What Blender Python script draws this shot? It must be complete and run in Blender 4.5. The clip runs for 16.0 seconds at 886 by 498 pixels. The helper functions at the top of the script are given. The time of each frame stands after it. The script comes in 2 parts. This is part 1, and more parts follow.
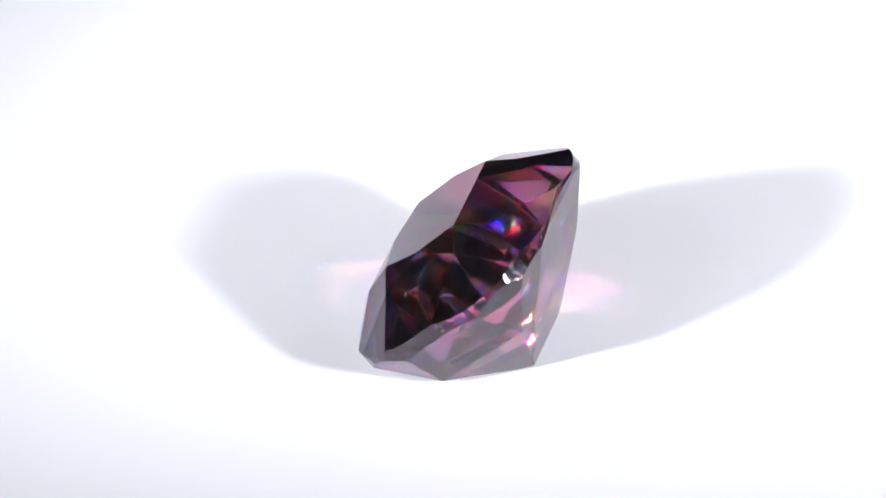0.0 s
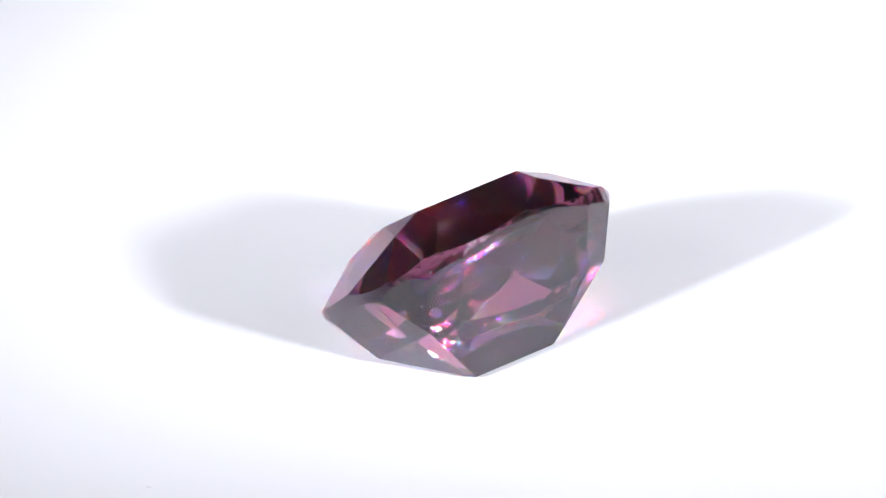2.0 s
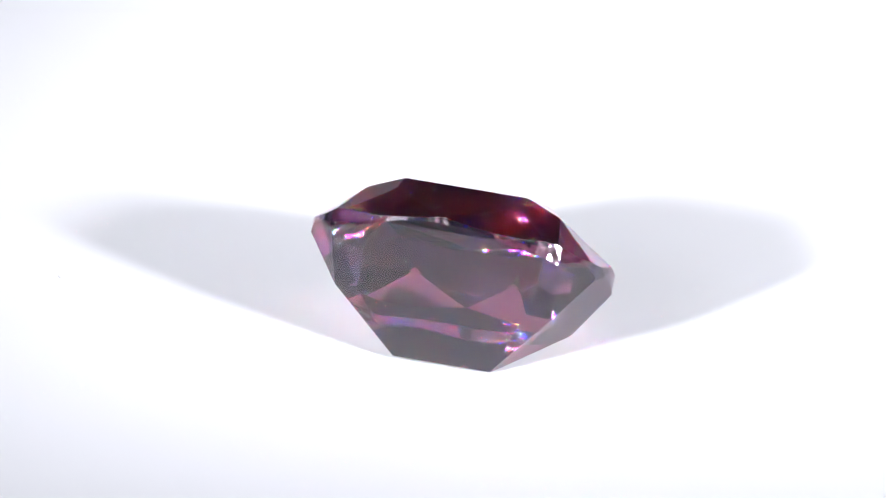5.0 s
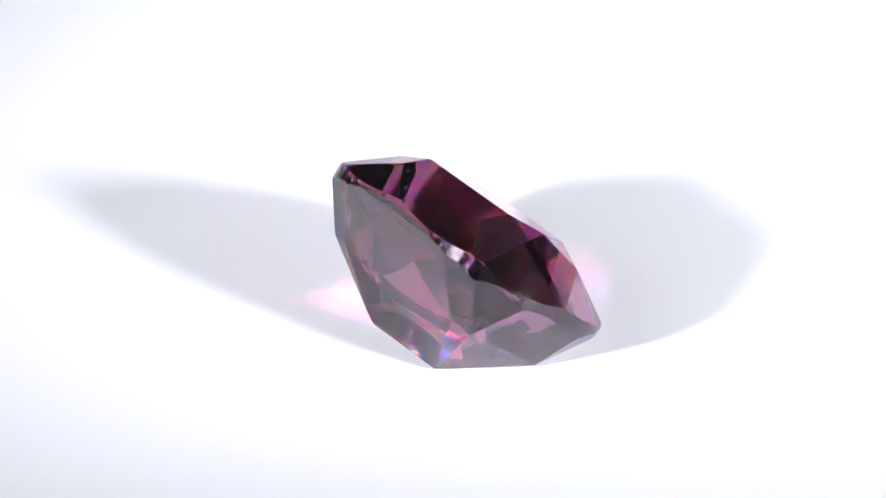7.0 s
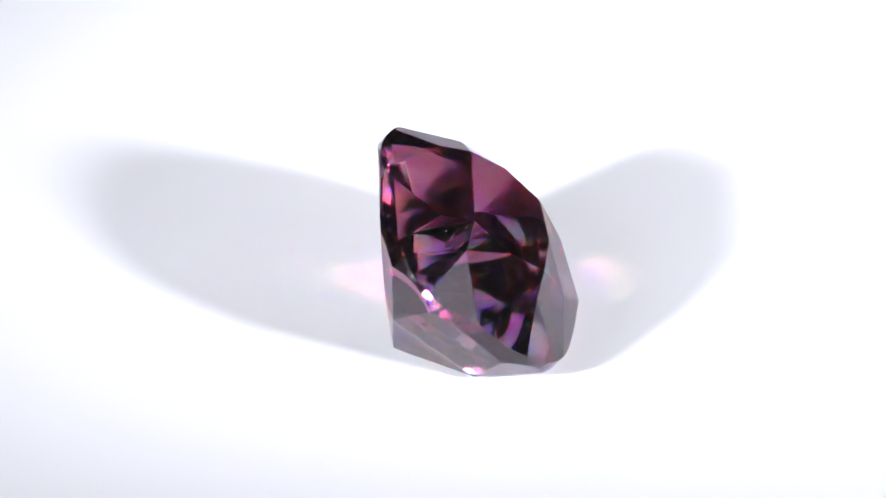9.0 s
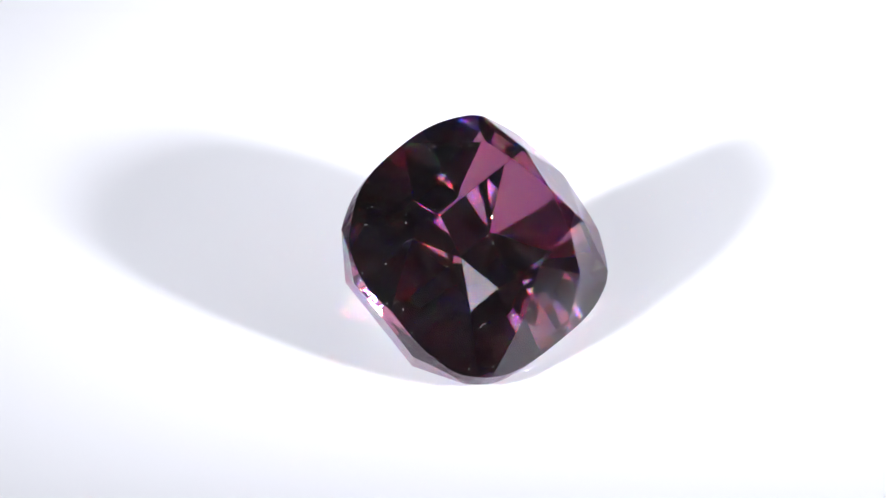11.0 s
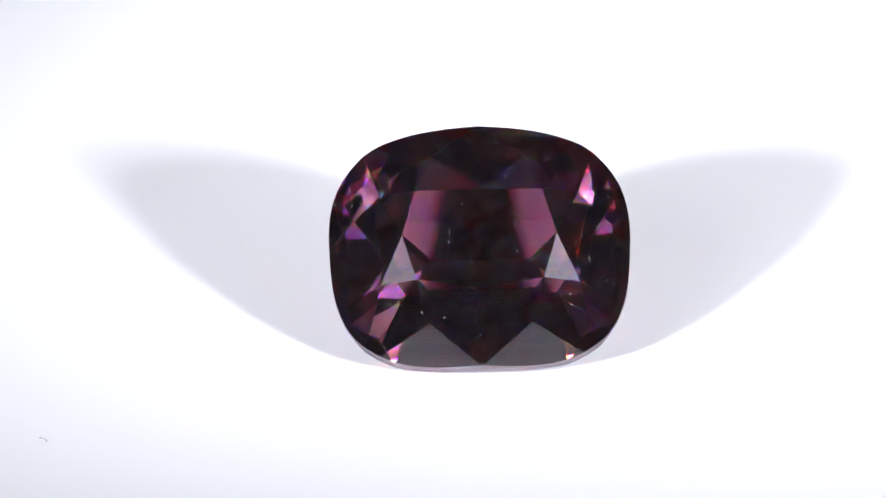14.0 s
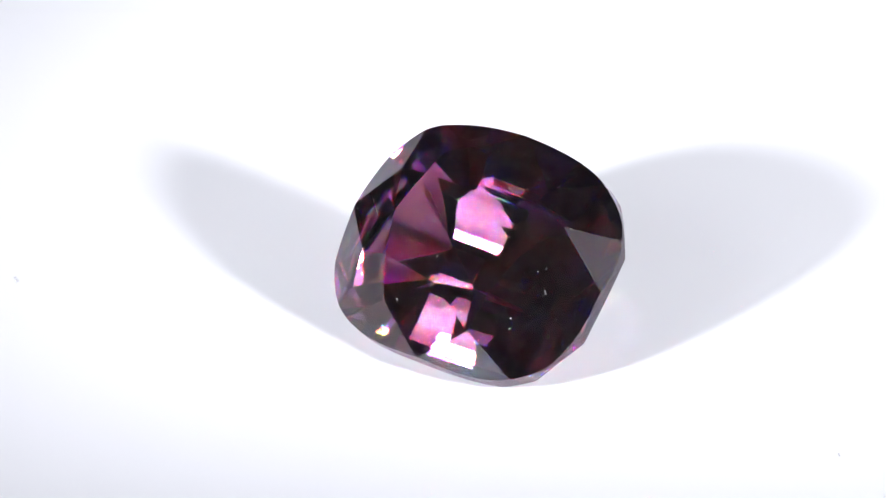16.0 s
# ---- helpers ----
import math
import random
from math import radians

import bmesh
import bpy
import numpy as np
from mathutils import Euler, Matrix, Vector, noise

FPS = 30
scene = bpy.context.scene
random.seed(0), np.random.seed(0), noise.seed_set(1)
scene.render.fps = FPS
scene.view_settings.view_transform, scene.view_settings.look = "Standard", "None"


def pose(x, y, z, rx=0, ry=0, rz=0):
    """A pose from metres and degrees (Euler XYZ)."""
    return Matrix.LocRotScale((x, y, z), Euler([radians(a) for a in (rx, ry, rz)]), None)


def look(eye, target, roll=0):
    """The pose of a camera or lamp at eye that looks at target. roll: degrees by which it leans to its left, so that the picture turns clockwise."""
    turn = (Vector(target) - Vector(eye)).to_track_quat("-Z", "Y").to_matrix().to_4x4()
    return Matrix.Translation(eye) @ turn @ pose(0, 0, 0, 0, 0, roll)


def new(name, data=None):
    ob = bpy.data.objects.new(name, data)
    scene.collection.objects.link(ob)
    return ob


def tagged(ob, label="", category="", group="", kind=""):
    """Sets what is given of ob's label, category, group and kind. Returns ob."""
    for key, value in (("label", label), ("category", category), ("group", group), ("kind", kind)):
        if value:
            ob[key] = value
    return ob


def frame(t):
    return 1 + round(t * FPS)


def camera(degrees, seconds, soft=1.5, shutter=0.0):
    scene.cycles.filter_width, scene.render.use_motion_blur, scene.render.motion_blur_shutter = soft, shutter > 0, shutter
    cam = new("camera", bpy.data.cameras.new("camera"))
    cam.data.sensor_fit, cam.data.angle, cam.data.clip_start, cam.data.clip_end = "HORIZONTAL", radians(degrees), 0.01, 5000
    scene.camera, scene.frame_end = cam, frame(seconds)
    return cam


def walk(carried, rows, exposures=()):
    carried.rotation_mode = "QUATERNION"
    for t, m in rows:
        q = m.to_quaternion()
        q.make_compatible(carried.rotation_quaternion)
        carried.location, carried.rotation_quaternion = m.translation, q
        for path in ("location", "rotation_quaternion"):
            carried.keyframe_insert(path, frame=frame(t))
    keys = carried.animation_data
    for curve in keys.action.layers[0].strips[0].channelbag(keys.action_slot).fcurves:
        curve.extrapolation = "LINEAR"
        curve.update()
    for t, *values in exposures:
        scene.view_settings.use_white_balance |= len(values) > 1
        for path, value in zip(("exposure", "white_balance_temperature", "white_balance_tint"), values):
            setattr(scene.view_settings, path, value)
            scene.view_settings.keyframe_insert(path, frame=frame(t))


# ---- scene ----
SECONDS = 16.0
MM = 0.001

# camera: a long macro lens on a stand, about a hand and a half from the stone
TARGET = Vector((-0.873, 0.0, 2.782)) * MM
RISE, DISTANCE = radians(32.58), 268.5 * MM
EYE = TARGET + DISTANCE * Vector((0, -math.cos(RISE), math.sin(RISE)))
scene.cycles.blur_glossy = 0.04
scene.cycles.sample_clamp_indirect = 70.0
cam = camera(5.652, SECONDS, soft=1.5)
walk(cam, [(0.0, look(EYE, TARGET)), (SECONDS, look(EYE, TARGET))], exposures=[(0.0, 0.0), (SECONDS, 0.0)])

# the turntable's turn, clockwise from above
TURN, SQUARE = 18.203, 14.2


def turned(t):
    return pose(0, 0, 0, 0, 0, -TURN * (t - SQUARE))


# ---- light: two small studio spots in front, in an unlit room ----
world = bpy.data.worlds.new("studio")
scene.world = world
world.use_nodes = True
world.node_tree.nodes["Background"].inputs[0].default_value = (0.85, 0.9, 1.0, 1)
world.node_tree.nodes["Background"].inputs[1].default_value = 0.03


def spot(name, azimuth, rise, distance, watts, aim, size, cone, blend, colour):
    data = bpy.data.lights.new(name, "SPOT")
    data.energy, data.color, data.shadow_soft_size = watts, colour, size
    data.spot_size, data.spot_blend = radians(cone), blend
    a, e = radians(azimuth), radians(rise)
    ob = new(name, data)
    at = distance * Vector((math.cos(e) * math.cos(a), math.cos(e) * math.sin(a), math.sin(e)))
    ob.matrix_world = look(at, aim)
    return ob


LAMP_WHITE = (0.9, 0.915, 1.0)
spot("spot_lamp", -38, 25, 0.2, 3.6, (0.0087, 0.0085, 0), 0.014, 19.5, 1.0, LAMP_WHITE)
spot("spot_lamp", -141, 25, 0.2, 5.5, (0.0167, 0.0235, 0), 0.014, 13.9, 1.0, LAMP_WHITE)


# ---- materials ----
def material(name):
    m = bpy.data.materials.new(name)
    m.use_nodes = True
    nodes, links = m.node_tree.nodes, m.node_tree.links
    nodes.clear()
    return m, nodes, links, nodes.new("ShaderNodeOutputMaterial")


def matte(name, colour, rough=0.6, scale=400.0, vary=0.05, bump=0.05, depth=0.0002, specular=0.3):
    """Painted or powder-coated surface: fine grain, broad faint blotches."""
    m, nodes, links, out = material(name)
    b = nodes.new("ShaderNodeBsdfPrincipled")
    b.inputs["Roughness"].default_value = rough
    b.inputs["Specular IOR Level"].default_value = specular
    geo = nodes.new("ShaderNodeTexCoord")
    fine, broad = nodes.new("ShaderNodeTexNoise"), nodes.new("ShaderNodeTexNoise")
    fine.inputs["Scale"].default_value, broad.inputs["Scale"].default_value = scale * 8, scale / 4
    ramp = nodes.new("ShaderNodeMix")
    ramp.data_type = "RGBA"
    ramp.inputs[6].default_value = (*[c * (1 - vary) for c in colour], 1)
    ramp.inputs[7].default_value = (*[min(c * (1 + vary), 0.9) for c in colour], 1)
    relief = nodes.new("ShaderNodeBump")
    relief.inputs["Strength"].default_value, relief.inputs["Distance"].default_value = bump, depth
    for n in (fine, broad):
        links.new(geo.outputs["Object"], n.inputs["Vector"])
    links.new(broad.outputs["Fac"], ramp.inputs[0])
    links.new(ramp.outputs[2], b.inputs["Base Color"])
    links.new(fine.outputs["Fac"], relief.inputs["Height"])
    links.new(relief.outputs["Normal"], b.inputs["Normal"])
    links.new(b.outputs[0], out.inputs["Surface"])
    return m


TINT = (0.612, 0.33, 0.447)  # one pass through the surface


def crystal(name, rough=0.0, tint=TINT, spread=0.009, bump=0.0, scale=3000.0, height=0.00005, film_low=0.001, film_high=0.0042):
    """Purple spinel: three slightly different indices for its fire, and an untinted surface gloss."""
    m, nodes, links, out = material(name)
    normal = None
    if bump:
        geo, grain, relief = nodes.new("ShaderNodeTexCoord"), nodes.new("ShaderNodeTexNoise"), nodes.new("ShaderNodeBump")
        grain.inputs["Scale"].default_value = scale
        relief.inputs["Strength"].default_value, relief.inputs["Distance"].default_value = bump, height
        links.new(geo.outputs["Object"], grain.inputs["Vector"])
        links.new(grain.outputs["Fac"], relief.inputs["Height"])
        normal = relief.outputs["Normal"]
    shaders = []
    fire = 0.65  # share of the red and blue light that bends apart
    for colour, ior in (((tint[0] * (1 - fire), tint[1], tint[2] * (1 - fire)), 1.718),
                        ((tint[0] * fire, 0, 0), 1.718 - spread), ((0, 0, tint[2] * fire), 1.718 + spread)):
        g = nodes.new("ShaderNodeBsdfGlass")
        g.inputs["Color"].default_value = (*colour, 1)
        g.inputs["IOR"].default_value = ior
        g.inputs["Roughness"].default_value = rough
        shaders.append(g)
    gloss = nodes.new("ShaderNodeBsdfAnisotropic")
    gloss.inputs["Color"].default_value = (0.4, 0.61, 0.58, 1)
    gloss.inputs["Roughness"].default_value = rough
    fresnel, none, mix = nodes.new("ShaderNodeFresnel"), nodes.new("ShaderNodeBsdfTransparent"), nodes.new("ShaderNodeMixShader")
    fresnel.inputs["IOR"].default_value = 1.718
    none.inputs["Color"].default_value = (0, 0, 0, 1)
    links.new(fresnel.outputs[0], mix.inputs[0])
    links.new(none.outputs[0], mix.inputs[1])
    links.new(gloss.outputs[0], mix.inputs[2])
    if normal:
        for n in (*shaders, gloss, fresnel):
            links.new(normal, n.inputs["Normal"])
    # thin film, thicker in streaks: fine dust, plus painted haze lifting the dark facets
    film, smear, spread_out, where = nodes.new("ShaderNodeBsdfDiffuse"), nodes.new("ShaderNodeTexNoise"), nodes.new("ShaderNodeMix"), nodes.new("ShaderNodeTexCoord")
    smear.inputs["Scale"].default_value, smear.inputs["Detail"].default_value = 2500.0, 6.0
    spread_out.data_type = "RGBA"
    spread_out.inputs[6].default_value, spread_out.inputs[7].default_value = (film_low,) * 3 + (1,), (film_high,) * 3 + (1,)
    links.new(where.outputs["Object"], smear.inputs["Vector"])
    streaks = nodes.new("ShaderNodeMapRange")
    streaks.inputs["From Min"].default_value, streaks.inputs["From Max"].default_value = 0.35, 0.75
    links.new(smear.outputs["Fac"], streaks.inputs["Value"])
    links.new(streaks.outputs["Result"], spread_out.inputs[0])
    links.new(spread_out.outputs[2], film.inputs["Color"])
    shaders.append(film)
    last = mix.outputs[0]
    for g in shaders:
        add = nodes.new("ShaderNodeAddShader")
        links.new(last, add.inputs[0])
        links.new(g.outputs[0], add.inputs[1])
        last = add.outputs[0]
    links.new(last, out.inputs["Surface"])
    return m


SPINEL = crystal("spinel_polished")
SPINEL_BELOW = crystal("spinel_polished_dust_haze", film_low=0.005, film_high=0.012)
GIRDLE = crystal("spinel_bruted", rough=0.1, bump=0.7, scale=1300.0, height=0.0001)
WHITE = matte("white_acrylic", (0.8, 0.8, 0.81), rough=0.55, scale=120, vary=0.006, bump=0.004)
TABLE = matte("charcoal_cloth", (0.03, 0.03, 0.033), rough=0.9, scale=200, vary=0.2, bump=0.3)
WALL = matte("pale_studio_paint", (0.62, 0.61, 0.63), rough=0.85, scale=20, vary=0.15, bump=0.1)
BLACK = matte("black_lacquer", (0.015, 0.015, 0.016), rough=0.4, scale=300, vary=0.2, bump=0.02)


def glowing(name, middle, rim, radius):
    """A lit diffuser, brightest over its bulb."""
    m, nodes, links, out = material(name)
    emit, geo, size, spread = nodes.new("ShaderNodeEmission"), nodes.new("ShaderNodeTexCoord"), nodes.new("ShaderNodeVectorMath"), nodes.new("ShaderNodeMapRange")
    size.operation = "LENGTH"
    spread.interpolation_type = "SMOOTHSTEP"
    spread.inputs["From Max"].default_value = radius
    spread.inputs["To Min"].default_value, spread.inputs["To Max"].default_value = middle, rim
    emit.inputs["Color"].default_value = (*LAMP_WHITE, 1)
    links.new(geo.outputs["Object"], size.inputs[0])
    links.new(size.outputs["Value"], spread.inputs["Value"])
    links.new(spread.outputs["Result"], emit.inputs["Strength"])
    links.new(emit.outputs[0], out.inputs["Surface"])
    return m


GLOW = glowing("lit_diffuser", 12.0, 0.7, 0.053)
GLOW_SOFT = glowing("dimmer_lit_diffuser", 5.0, 0.4, 0.062)
DUST = matte("pale_dust", (0.36, 0.34, 0.35), rough=0.9, scale=4000, vary=0.1)
LINT = matte("grey_lint", (0.6, 0.59, 0.61), rough=0.95, scale=4000, vary=0.2)


def part(name, bm, mat, parent=None, label=""):
    bmesh.ops.recalc_face_normals(bm, faces=bm.faces) if len(bm.faces) > 1 else None
    me = bpy.data.meshes.new(name)
    bm.to_mesh(me)
    bm.free()
    me.materials.append(mat)
    ob = new(name, me)
    if parent:
        ob.parent = parent
    return tagged(ob, label=label)


# ---- setting ----
def box_wall(name, lo, hi, mat):
    bm = bmesh.new()
    bmesh.ops.create_cube(bm, size=1.0)
    lo, hi = Vector(lo), Vector(hi)
    for v in bm.verts:
        v.co = Vector([(lo[i] + hi[i]) / 2 + v.co[i] * (hi[i] - lo[i]) for i in range(3)])
    return tagged(part(name, bm, mat), kind="structure")


# walls and ceiling are unseen, added to close the room; pale for bounce light
H, W, LOW, TOP = 0.9, 0.04, -0.016, 1.0
box_wall("floor", (-H, -H, LOW - W), (H, H, LOW), TABLE)
box_wall("wall_north", (-H, H, LOW), (H, H + W, TOP), WALL)
box_wall("wall_south", (-H, -H - W, LOW), (H, -H, TOP), WALL)
box_wall("wall_east", (H, -H, LOW), (H + W, H, TOP), WALL)
box_wall("wall_west", (-H - W, -H, LOW), (-H, H, TOP), WALL)
box_wall("ceiling", (-H - W, -H - W, TOP), (H + W, H + W, TOP + W), WALL)


def build_turntable(radius, thick):
    """White disc with a rounded rim."""
    bm = bmesh.new()
    bmesh.ops.create_cone(bm, cap_ends=True, segments=96, radius1=radius, radius2=radius, depth=thick)
    bmesh.ops.translate(bm, verts=bm.verts, vec=(0, 0, -thick / 2))
    rim = [e for e in bm.edges if abs(e.verts[0].co.z - e.verts[1].co.z) < 1e-6]
    bmesh.ops.bevel(bm, geom=rim, offset=thick * 0.3, segments=3, affect="EDGES")
    ob = part("turntable", bm, WHITE)
    return tagged(ob, "plain matt white round turntable disc", "turntable")


turntable = build_turntable(0.15, 0.016)


def dish(profile, segments=48):
    """A turned shape from (radius, depth) pairs, opening towards -z."""
    bm = bmesh.new()
    rings = [[bm.verts.new((r * math.cos(a), r * math.sin(a), z)) for a in [2 * math.pi * k / segments for k in range(segments)]] for r, z in profile]
    for a, b in zip(rings, rings[1:]):
        for k in range(segments):
            bm.faces.new((a[k], a[(k + 1) % segments], b[(k + 1) % segments], b[k]))
    bm.faces.new(rings[-1])
    return bm


def build_lamp(azimuth, rise, distance, radius, glow_mat):
    """A studio lamp head on a stand: black dish, white glowing diffuser, upright pole and foot on the table."""
    a, e = radians(azimuth), radians(rise)
    at = distance * Vector((math.cos(e) * math.cos(a), math.cos(e) * math.sin(a), math.sin(e)))
    lamp = tagged(new("studio_lamp"), "black round studio lamp with a glowing white diffuser", "lamp", "lamps lighting the stone")
    face = look(at, (0, 0, 0.002))
    head = part("lamp_head", dish([(radius, 0.0), (radius * 1.04, -0.002), (radius * 1.06, 0.004), (radius * 0.9, 0.02), (radius * 0.4, 0.035)]), BLACK, lamp)
    glow = part("diffuser", dish([(radius * 0.99, -0.0015), (radius * 0.9, -0.0022), (radius * 0.5, -0.003), (radius * 0.05, -0.0032)]), glow_mat, lamp, "glowing white diffuser")
    for ob in (head, glow):
        ob.matrix_local = face
    back = at + at.normalized() * 0.03
    pole = part("pole", dish([(0.005, 0.0), (0.005, back.z - LOW)], 16), BLACK, lamp)
    pole.matrix_local = Matrix.Translation((back.x, back.y, LOW))
    foot = part("foot", dish([(0.045, 0.0), (0.045, 0.006), (0.01, 0.012)], 32), BLACK, lamp)
    foot.matrix_local = Matrix.Translation((back.x, back.y, LOW))
    return lamp


build_lamp(-36, 37, 0.24, 0.062, GLOW_SOFT)
build_lamp(-138, 38, 0.24, 0.05, GLOW)

# ---- the stone, millimetres in its own frame: u along its length, v across, w out of the table facet ----
HALF_LENGTH, HALF_WIDTH, SQUARENESS, TAPER = 4.5, 3.758, {1: 2.551, -1: 3.131}, -0.0093
TIP_U, TIP_CORNER, TIP_V, RIDGE = 0.194, 0.204, {1: 0.36, -1: 0.59}, 0.05  # upper girdle edge
RIDGE_END = {1: 0.0, -1: 0.15}  # where the half facets meet beside the ends
MAIN_V, GIRDLE_LOW = {1: 0.116, -1: -0.233}, -0.233  # lower girdle edge
TABLE_W, TABLE_U, TABLE_V, TABLE_CORNER = 1.65, 2.306, {1: 1.39, -1: 1.653}, (1.895, 1.372)
STEPS = {1: [(0.04, 0.05), (0.35, 0.085), (0.718, 0.05), (1.0, -0.02)],  # share of the way down, swell
         -1: [(0.07, 0.036), (0.16, 0.062), (0.28, 0.0825), (0.4, 0.094), (0.52, 0.098), (0.64, 0.0955), (0.75, 0.0833), (0.875, 0.0525)]}
INSET = {1: 0.022, -1: 0.067}
CORNER_FACING, STAR_V_W, STAR_U_W = 51.95, 1.174, 1.213
KEEL_W, KEEL_HALF, KEEL_U, KEEL_V = 3.610, 1.420, 0.018, 0.05
BREAK_W, BREAK_MAIN_U, BREAK_END = 1.86, 2.8, (3.35, 1.594)
LIE = pose(0, 0, 0, 0, 0, -2.236) @ pose(0, 0, 0, 40.926, 0, 0) @ pose(0, 0, 0, 0, -1.417, 0)
STAND = (0.225, 0.001)


def outline(angle):
    """The girdle's cushion outline, a little squarer on one long side."""
    c, s = math.cos(angle), math.sin(angle)
    n = SQUARENESS[1 if s > -1e-9 else -1]
    r = (abs(c / HALF_LENGTH) ** n + abs(s / HALF_WIDTH) ** n) ** (-1 / n)
    return r * c * (1 - TAPER * r * s), r * s


def plane_of(a, b, c):
    """A cut through three points, its normal away from the stone's middle."""
    a, b, c = Vector(a), Vector(b), Vector(c)
    n = (b - a).cross(c - a).normalized()
    return (a, n if n.dot(a) > 0 else -n)


def height_on(a, b, c, u, v):
    """The height w at (u, v) of the plane through three points."""
    p, n = plane_of(a, b, c)
    return p.z - (n.x * (u - p.x) + n.y * (v - p.y)) / n.z


def stone_cuts():
    """The facets of a cushion cut as planes: crown mains, halves and stars over a step-like pavilion with a keel."""
    top = TABLE_W

    def along(a, low, b, w):
        return a + (b - a) * (w - low) / (top - low)

    cu, cv = math.cos(radians(CORNER_FACING)), math.sin(radians(CORNER_FACING))
    inn = TABLE_CORNER[0] * cu + TABLE_CORNER[1] * cv
    cuts = []
    for j in (1, -1):
        cuts.append(plane_of((-1, j * TABLE_V[j], top), (1, j * TABLE_V[j], top), (0, j * HALF_WIDTH, TIP_V[j])))
        cuts.append(plane_of((j * TABLE_U, -1, top), (j * TABLE_U, 1, top), (j * HALF_LENGTH, 0, TIP_U)))
        # the long pavilion side, in steps of slightly different slope
        rim, bottom = Vector((0, j * HALF_WIDTH, MAIN_V[j])), Vector((0, KEEL_V, -KEEL_W))
        swell = Vector((0, rim.z - bottom.z, bottom.y - rim.y)).normalized() * j
        rim, bottom = rim - swell * INSET[j], bottom - swell * INSET[j]
        line = [rim] + [rim.lerp(bottom, f) + swell * rise for f, rise in STEPS[j]] + [bottom] * (STEPS[j][-1][0] < 1)
        cuts += [plane_of(a, a + Vector((1, 0, 0)), b) for a, b in zip(line, line[1:])]
        keel = (KEEL_U + j * KEEL_HALF, KEEL_V, -KEEL_W)
        ends = [(j * BREAK_END[0], i * BREAK_END[1], -BREAK_W) for i in (1, -1)]
        cuts.append(plane_of(*ends, keel))
        cuts.append(plane_of(*ends, (j * HALF_LENGTH, 0, GIRDLE_LOW - 0.06)))
    for i, j in [(1, 1), (1, -1), (-1, 1), (-1, -1)]:
        def m(u, v, w):
            return (i * u, j * v, w)

        def at(k):
            x, y = outline(j * 2 * math.pi * k / 32)
            return x, abs(y)
        c = at(4)
        out = c[0] * cu + c[1] * cv
        v1 = along(HALF_WIDTH, TIP_V[j], TABLE_V[j], STAR_V_W)
        u1 = (along(out, TIP_CORNER, inn, STAR_V_W) - v1 * cv) / cu
        u2 = along(HALF_LENGTH, TIP_U, TABLE_U, STAR_U_W)
        v2 = (along(out, TIP_CORNER, inn, STAR_U_W) - u2 * cu) / cv
        sv, su = m(u1, v1, STAR_V_W), m(u2, v2, STAR_U_W)
        cuts.append(plane_of(m(*TABLE_CORNER, top), m(TABLE_CORNER[0] - cv, TABLE_CORNER[1] + cu, top), m(*c, TIP_CORNER)))
        cuts.append(plane_of(m(*TABLE_CORNER, top), (0, j * TABLE_V[j], top), sv))
        cuts.append(plane_of(m(*TABLE_CORNER, top), (i * TABLE_U, 0, top), su))
        ridge_v = m(*at(6.1), max(height_on((u1, v1, STAR_V_W), (*at(8), TIP_V[j]), (*c, TIP_CORNER), *at(6.1)) + RIDGE, 0.0))
        ridge_u = m(*at(2.1), max(height_on((u2, v2, STAR_U_W), (*at(0), TIP_U), (*c, TIP_CORNER), *at(2.1)) + RIDGE, RIDGE_END[j]))
        cuts.append(plane_of(sv, ridge_v, m(*at(7.95), TIP_V[j])))
        cuts.append(plane_of(sv, ridge_v, m(*at(4.3), TIP_CORNER)))
        cuts.append(plane_of(su, ridge_u, m(*at(3.7), TIP_CORNER)))
        cuts.append(plane_of(su, ridge_u, m(*at(0.1), TIP_U)))
        keel = (KEEL_U + i * KEEL_HALF, KEEL_V, -KEEL_W)
        f = (BREAK_W + MAIN_V[j]) / (KEEL_W + MAIN_V[j])
        m1 = (i * BREAK_MAIN_U, j * HALF_WIDTH + (KEEL_V - j * HALF_WIDTH) * f, -BREAK_W)
        m2 = m(*BREAK_END, -BREAK_W)
        cuts.append(plane_of(m1, m2, keel))
        cuts.append(plane_of(m1, m2, m(*c, GIRDLE_LOW - 0.06)))
        cuts.append(plane_of(m2, m(*at(1.9), GIRDLE_LOW - 0.06), m(*at(3.4), GIRDLE_LOW - 0.06)))
    return cuts


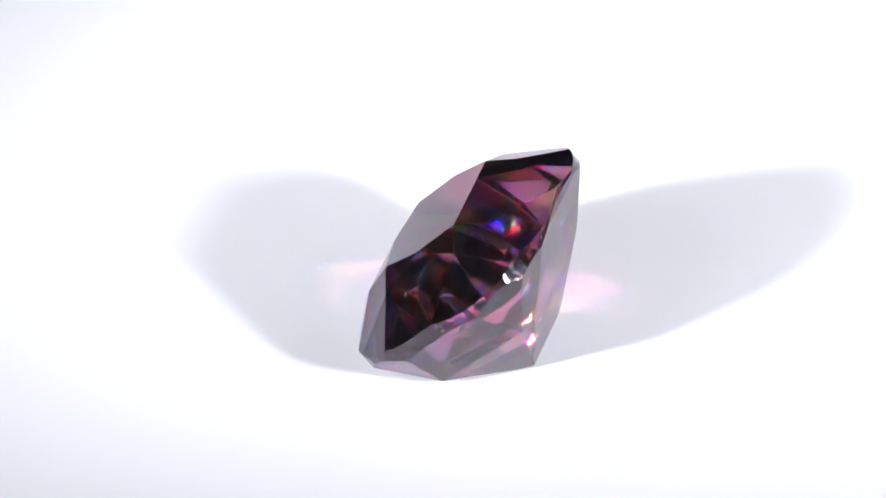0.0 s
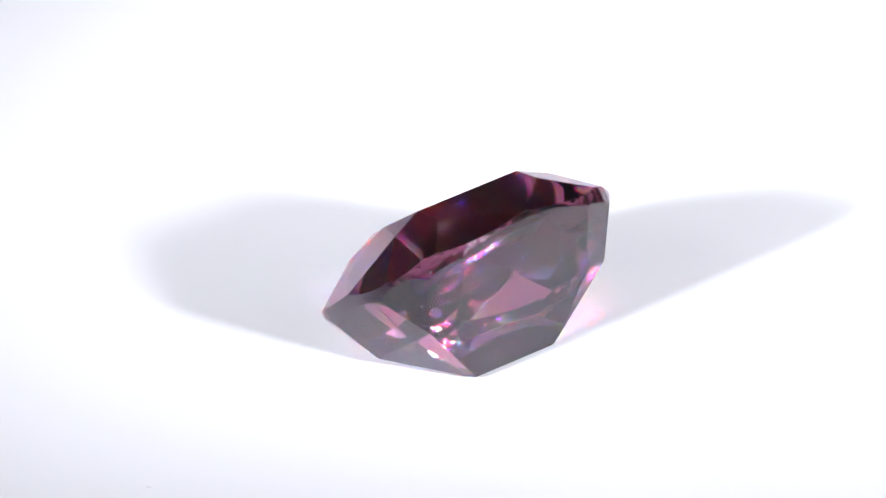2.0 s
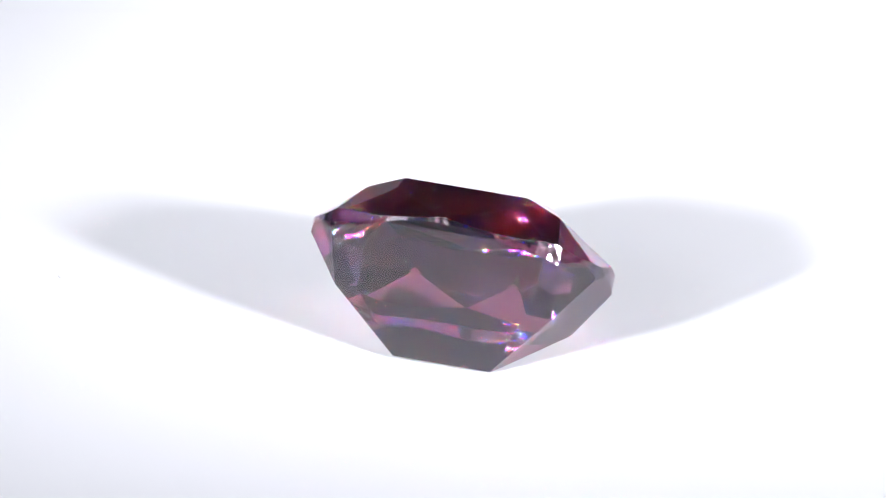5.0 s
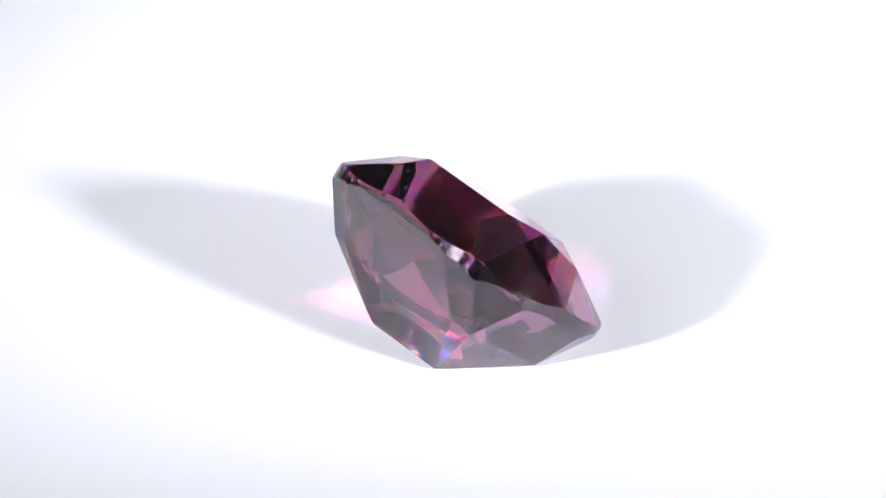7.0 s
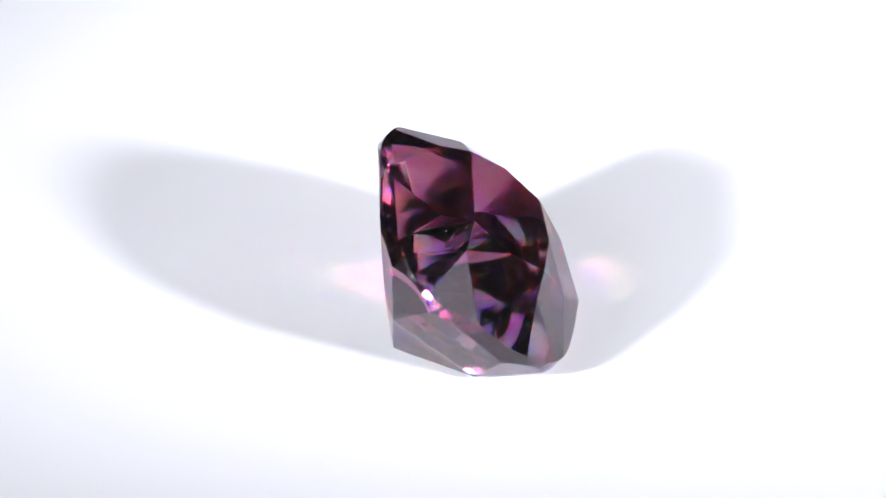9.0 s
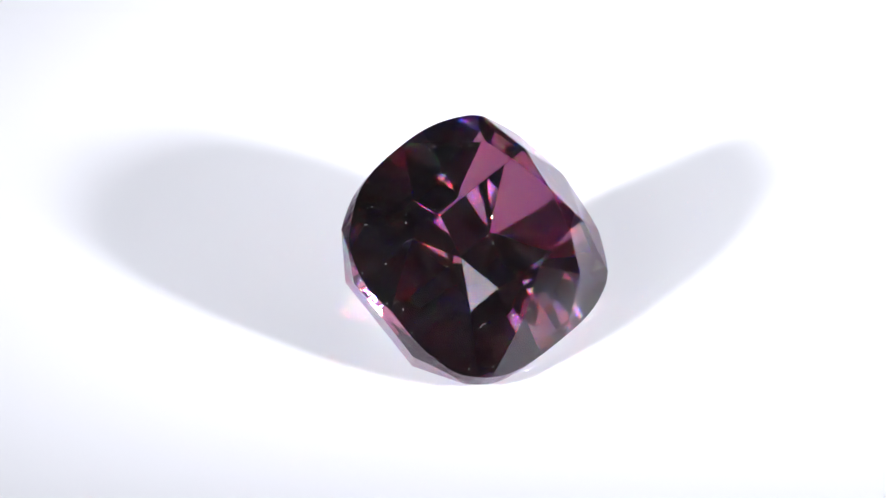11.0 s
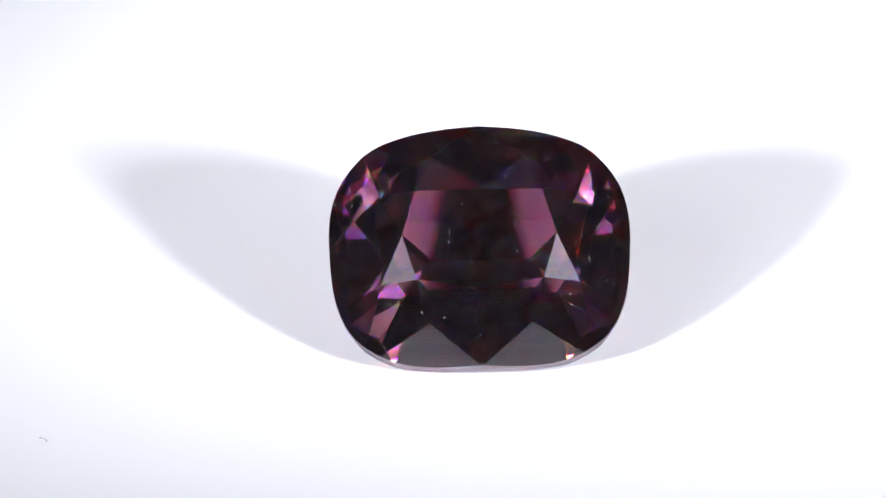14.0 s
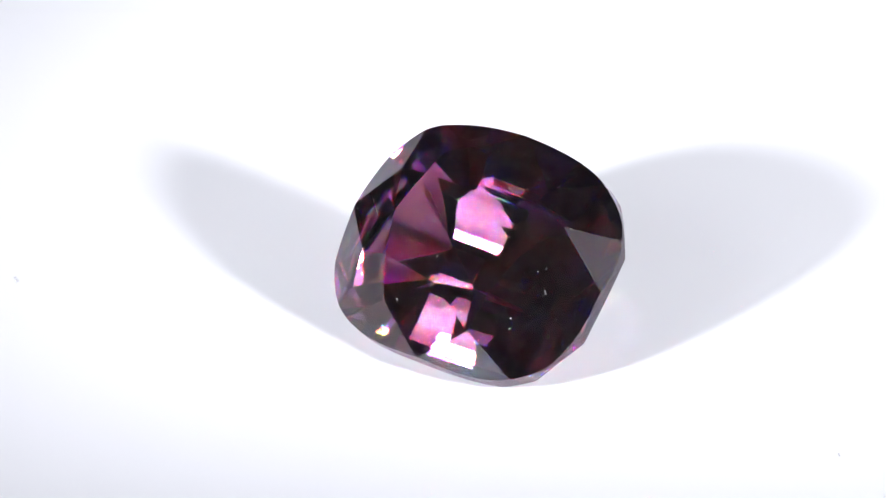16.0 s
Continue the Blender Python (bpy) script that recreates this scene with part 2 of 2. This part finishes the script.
def build_stone():
    stone = tagged(new("gemstone"), "cushion-cut purple spinel, transparent, leaning on its pavilion on a white disc", "gemstone")
    bm = bmesh.new()
    rim = [outline(2 * math.pi * k / 72) for k in range(72)]
    low, high = [[bm.verts.new((x, y, w)) for x, y in rim] for w in (-KEEL_W - 0.6, TABLE_W)]
    bm.faces.new(high)
    bm.faces.new(low[::-1])
    for k in range(72):
        bm.faces.new((low[k], low[(k + 1) % 72], high[(k + 1) % 72], high[k]))
    for at, normal in stone_cuts():
        cut = bmesh.ops.bisect_plane(bm, geom=bm.verts[:] + bm.edges[:] + bm.faces[:], dist=1e-5, plane_co=at, plane_no=normal, clear_outer=True)
        edges = [e for e in cut["geom_cut"] if isinstance(e, bmesh.types.BMEdge) and e.is_boundary]
        if len(edges) > 2:
            bmesh.ops.edgeloop_fill(bm, edges=edges)
    bmesh.ops.remove_doubles(bm, verts=bm.verts, dist=1e-4)
    bmesh.ops.recalc_face_normals(bm, faces=bm.faces)
    turn = LIE.to_3x3()
    low = min((turn @ v.co).z for v in bm.verts)
    global PLACE
    PLACE = place = Matrix.Scale(MM, 4) @ Matrix.Translation((STAND[0], STAND[1], -low)) @ LIE
    faces = []
    for f in bm.faces:
        c = f.calc_center_median()
        if abs(f.normal.z) < 0.05:
            kind = "girdle"
        elif f.normal.z > 0.999:
            kind = "table_facet"
        else:
            kind = "crown_facet" if c.z > 0 else "pavilion_facet"
        faces.append((kind, [tuple(place @ v.co) for v in f.verts]))
    bm.free()
    groups = [("girdle", [f for k, f in faces if k == "girdle"])] + [(k, [f]) for k, f in faces if k != "girdle"]
    for kind, polys in groups:
        verts, index, polygons = [], {}, []
        for poly in polys:
            polygons.append([])
            for co in poly:
                if co not in index:
                    index[co] = len(verts)
                    verts.append(co)
                polygons[-1].append(index[co])
        me = bpy.data.meshes.new(kind)
        me.from_pydata(verts, [], polygons)
        me.materials.append({"girdle": GIRDLE, "pavilion_facet": SPINEL_BELOW}.get(kind, SPINEL))
        ob = new(kind, me)
        ob.parent = stone
        if kind == "girdle":
            tagged(ob, "narrow finely frosted band round the stone")
        elif kind == "table_facet":
            tagged(ob, "large polished eight-sided top facet")
    return stone, faces


stone, stone_faces = build_stone()


def speck(bm, at, normal, size):
    """A flattened grain of dust lying on a facet."""
    side = normal.orthogonal().normalized()
    other = normal.cross(side)
    ring = []
    for k in range(5):
        a = 2 * math.pi * (k + random.uniform(-0.3, 0.3)) / 5
        r = size * random.uniform(0.6, 1.2)
        ring.append(bm.verts.new(at + side * r * math.cos(a) + other * r * math.sin(a) + normal * size * 0.25))
    top, base = bm.verts.new(at + normal * size * 0.7), bm.verts.new(at + normal * size * 0.02)
    for k in range(5):
        bm.faces.new((ring[k], ring[(k + 1) % 5], top))
        bm.faces.new((ring[(k + 1) % 5], ring[k], base))


def hair(bm, points, thick):
    """A fine fibre along points (pairs of place and facet normal)."""
    rings = []
    for k, (p, n) in enumerate(points):
        ahead = (points[min(k + 1, len(points) - 1)][0] - points[max(k - 1, 0)][0]).normalized()
        across = ahead.cross(n)
        w = thick * (0.5 if k in (0, len(points) - 1) else 1.0)
        rings.append([bm.verts.new(p + n * (thick + w * math.sin(a)) + across * w * math.cos(a)) for a in [math.pi / 2 * q for q in range(4)]])
    for a, b in zip(rings, rings[1:]):
        for q in range(4):
            bm.faces.new((a[q], a[(q + 1) % 4], b[(q + 1) % 4], b[q]))
    bm.faces.new(rings[0])
    bm.faces.new(rings[-1][::-1])


def build_dust():
    """Grains scattered over the facets, thickest on the crown, and two fine hairs."""
    rng = random.Random(7)
    bm = bmesh.new()
    for kind, poly in stone_faces:
        co = [Vector(p) for p in poly]
        normal = (co[1] - co[0]).cross(co[2] - co[0]).normalized()
        for a, b in zip(co[1:], co[2:]):
            area = (a - co[0]).cross(b - co[0]).length / 2 / MM ** 2
            many = area * {"table_facet": 1.2, "crown_facet": 3.2, "pavilion_facet": 1.6, "girdle": 9.0}[kind]
            for _ in range(int(many + rng.random())):
                f, g = sorted((rng.random(), rng.random()))
                at = co[0] * f + a * (g - f) + b * (1 - g)
                grain = {"girdle": 0.03, "pavilion_facet": 0.026}.get(kind, 0.022)
                speck(bm, at, normal, MM * (0.006 + grain * rng.random() ** 3))
    faces = {}
    for kind, poly in stone_faces:
        co = [Vector(p) for p in poly]
        faces.setdefault(kind, []).append((sum(co, Vector()) / len(co), (co[1] - co[0]).cross(co[2] - co[0]).normalized(), co))

    def on(u, v, kind, far):
        """The place over (u, v) of the stone's frame on the facet of that kind nearest to it."""
        c, n, _ = min(faces[kind], key=lambda f: (f[0] - far).length)
        way = (LIE.to_3x3() @ Vector((0, 0, 1))).normalized()
        p = PLACE @ Vector((u, v, 2.0))
        return p - way * ((p - c).dot(n) / way.dot(n)), n

    middle = PLACE @ Vector((0, 0, TABLE_W))
    hair(bm, [on(-0.92 + 0.03 * math.sin(k), 0.02 + 0.05 * k, "table_facet", middle) for k in range(4)], 0.005 * MM)
    corner = PLACE @ Vector((-2.6, -2.1, 0.9))
    hair(bm, [on(-2.75 + 0.09 * math.cos(0.5 * k), -2.0 + 0.08 * math.sin(0.5 * k), "crown_facet", corner) for k in range(7)], 0.0055 * MM)
    return tagged(part("dust", bm, DUST, stone, "fine pale dust and two short hairs on the facets"), kind="stuff")


build_dust()


# ---- lint on the disc ----
def build_lint(r, bearing, length, thick, label):
    """A short bent fibre lying on the disc, built where it lies when the table stands square."""
    bm = bmesh.new()
    rings = []
    for i in range(7):
        f = i / 6 - 0.5
        c = Vector((f * length, thick * 2 * math.sin(f * 5), thick * 0.5))
        w = thick * (0.25 + 0.75 * math.cos(f * 2.8))
        rings.append([bm.verts.new(c + Vector((0, w * math.cos(a), 0.5 * w * math.sin(a)))) for a in [k * math.pi / 3 for k in range(6)]])
    for a, b in zip(rings, rings[1:]):
        for k in range(6):
            bm.faces.new((a[k], a[(k + 1) % 6], b[(k + 1) % 6], b[k]))
    bm.faces.new(rings[0])
    bm.faces.new(rings[-1][::-1])
    a = radians(bearing)
    bmesh.ops.transform(bm, matrix=Matrix.Translation((r * math.cos(a), r * math.sin(a), 0)) @ pose(0, 0, 0, 0, 0, bearing + 75), verts=bm.verts)
    return tagged(part("lint", bm, LINT), label, "lint", "lint on the disc")


lint = [build_lint(14.07 * MM, -157.9, 0.28 * MM, 0.045 * MM, "short grey fibre lying on the white disc"),
        build_lint(12.82 * MM, 0.12, 0.13 * MM, 0.03 * MM, "tiny grey crumb of lint on the white disc")]


def motions():
    rows = [(i * 0.5, turned(i * 0.5)) for i in range(33)]
    for thing in (turntable, stone, *lint):
        walk(thing, rows)


motions()
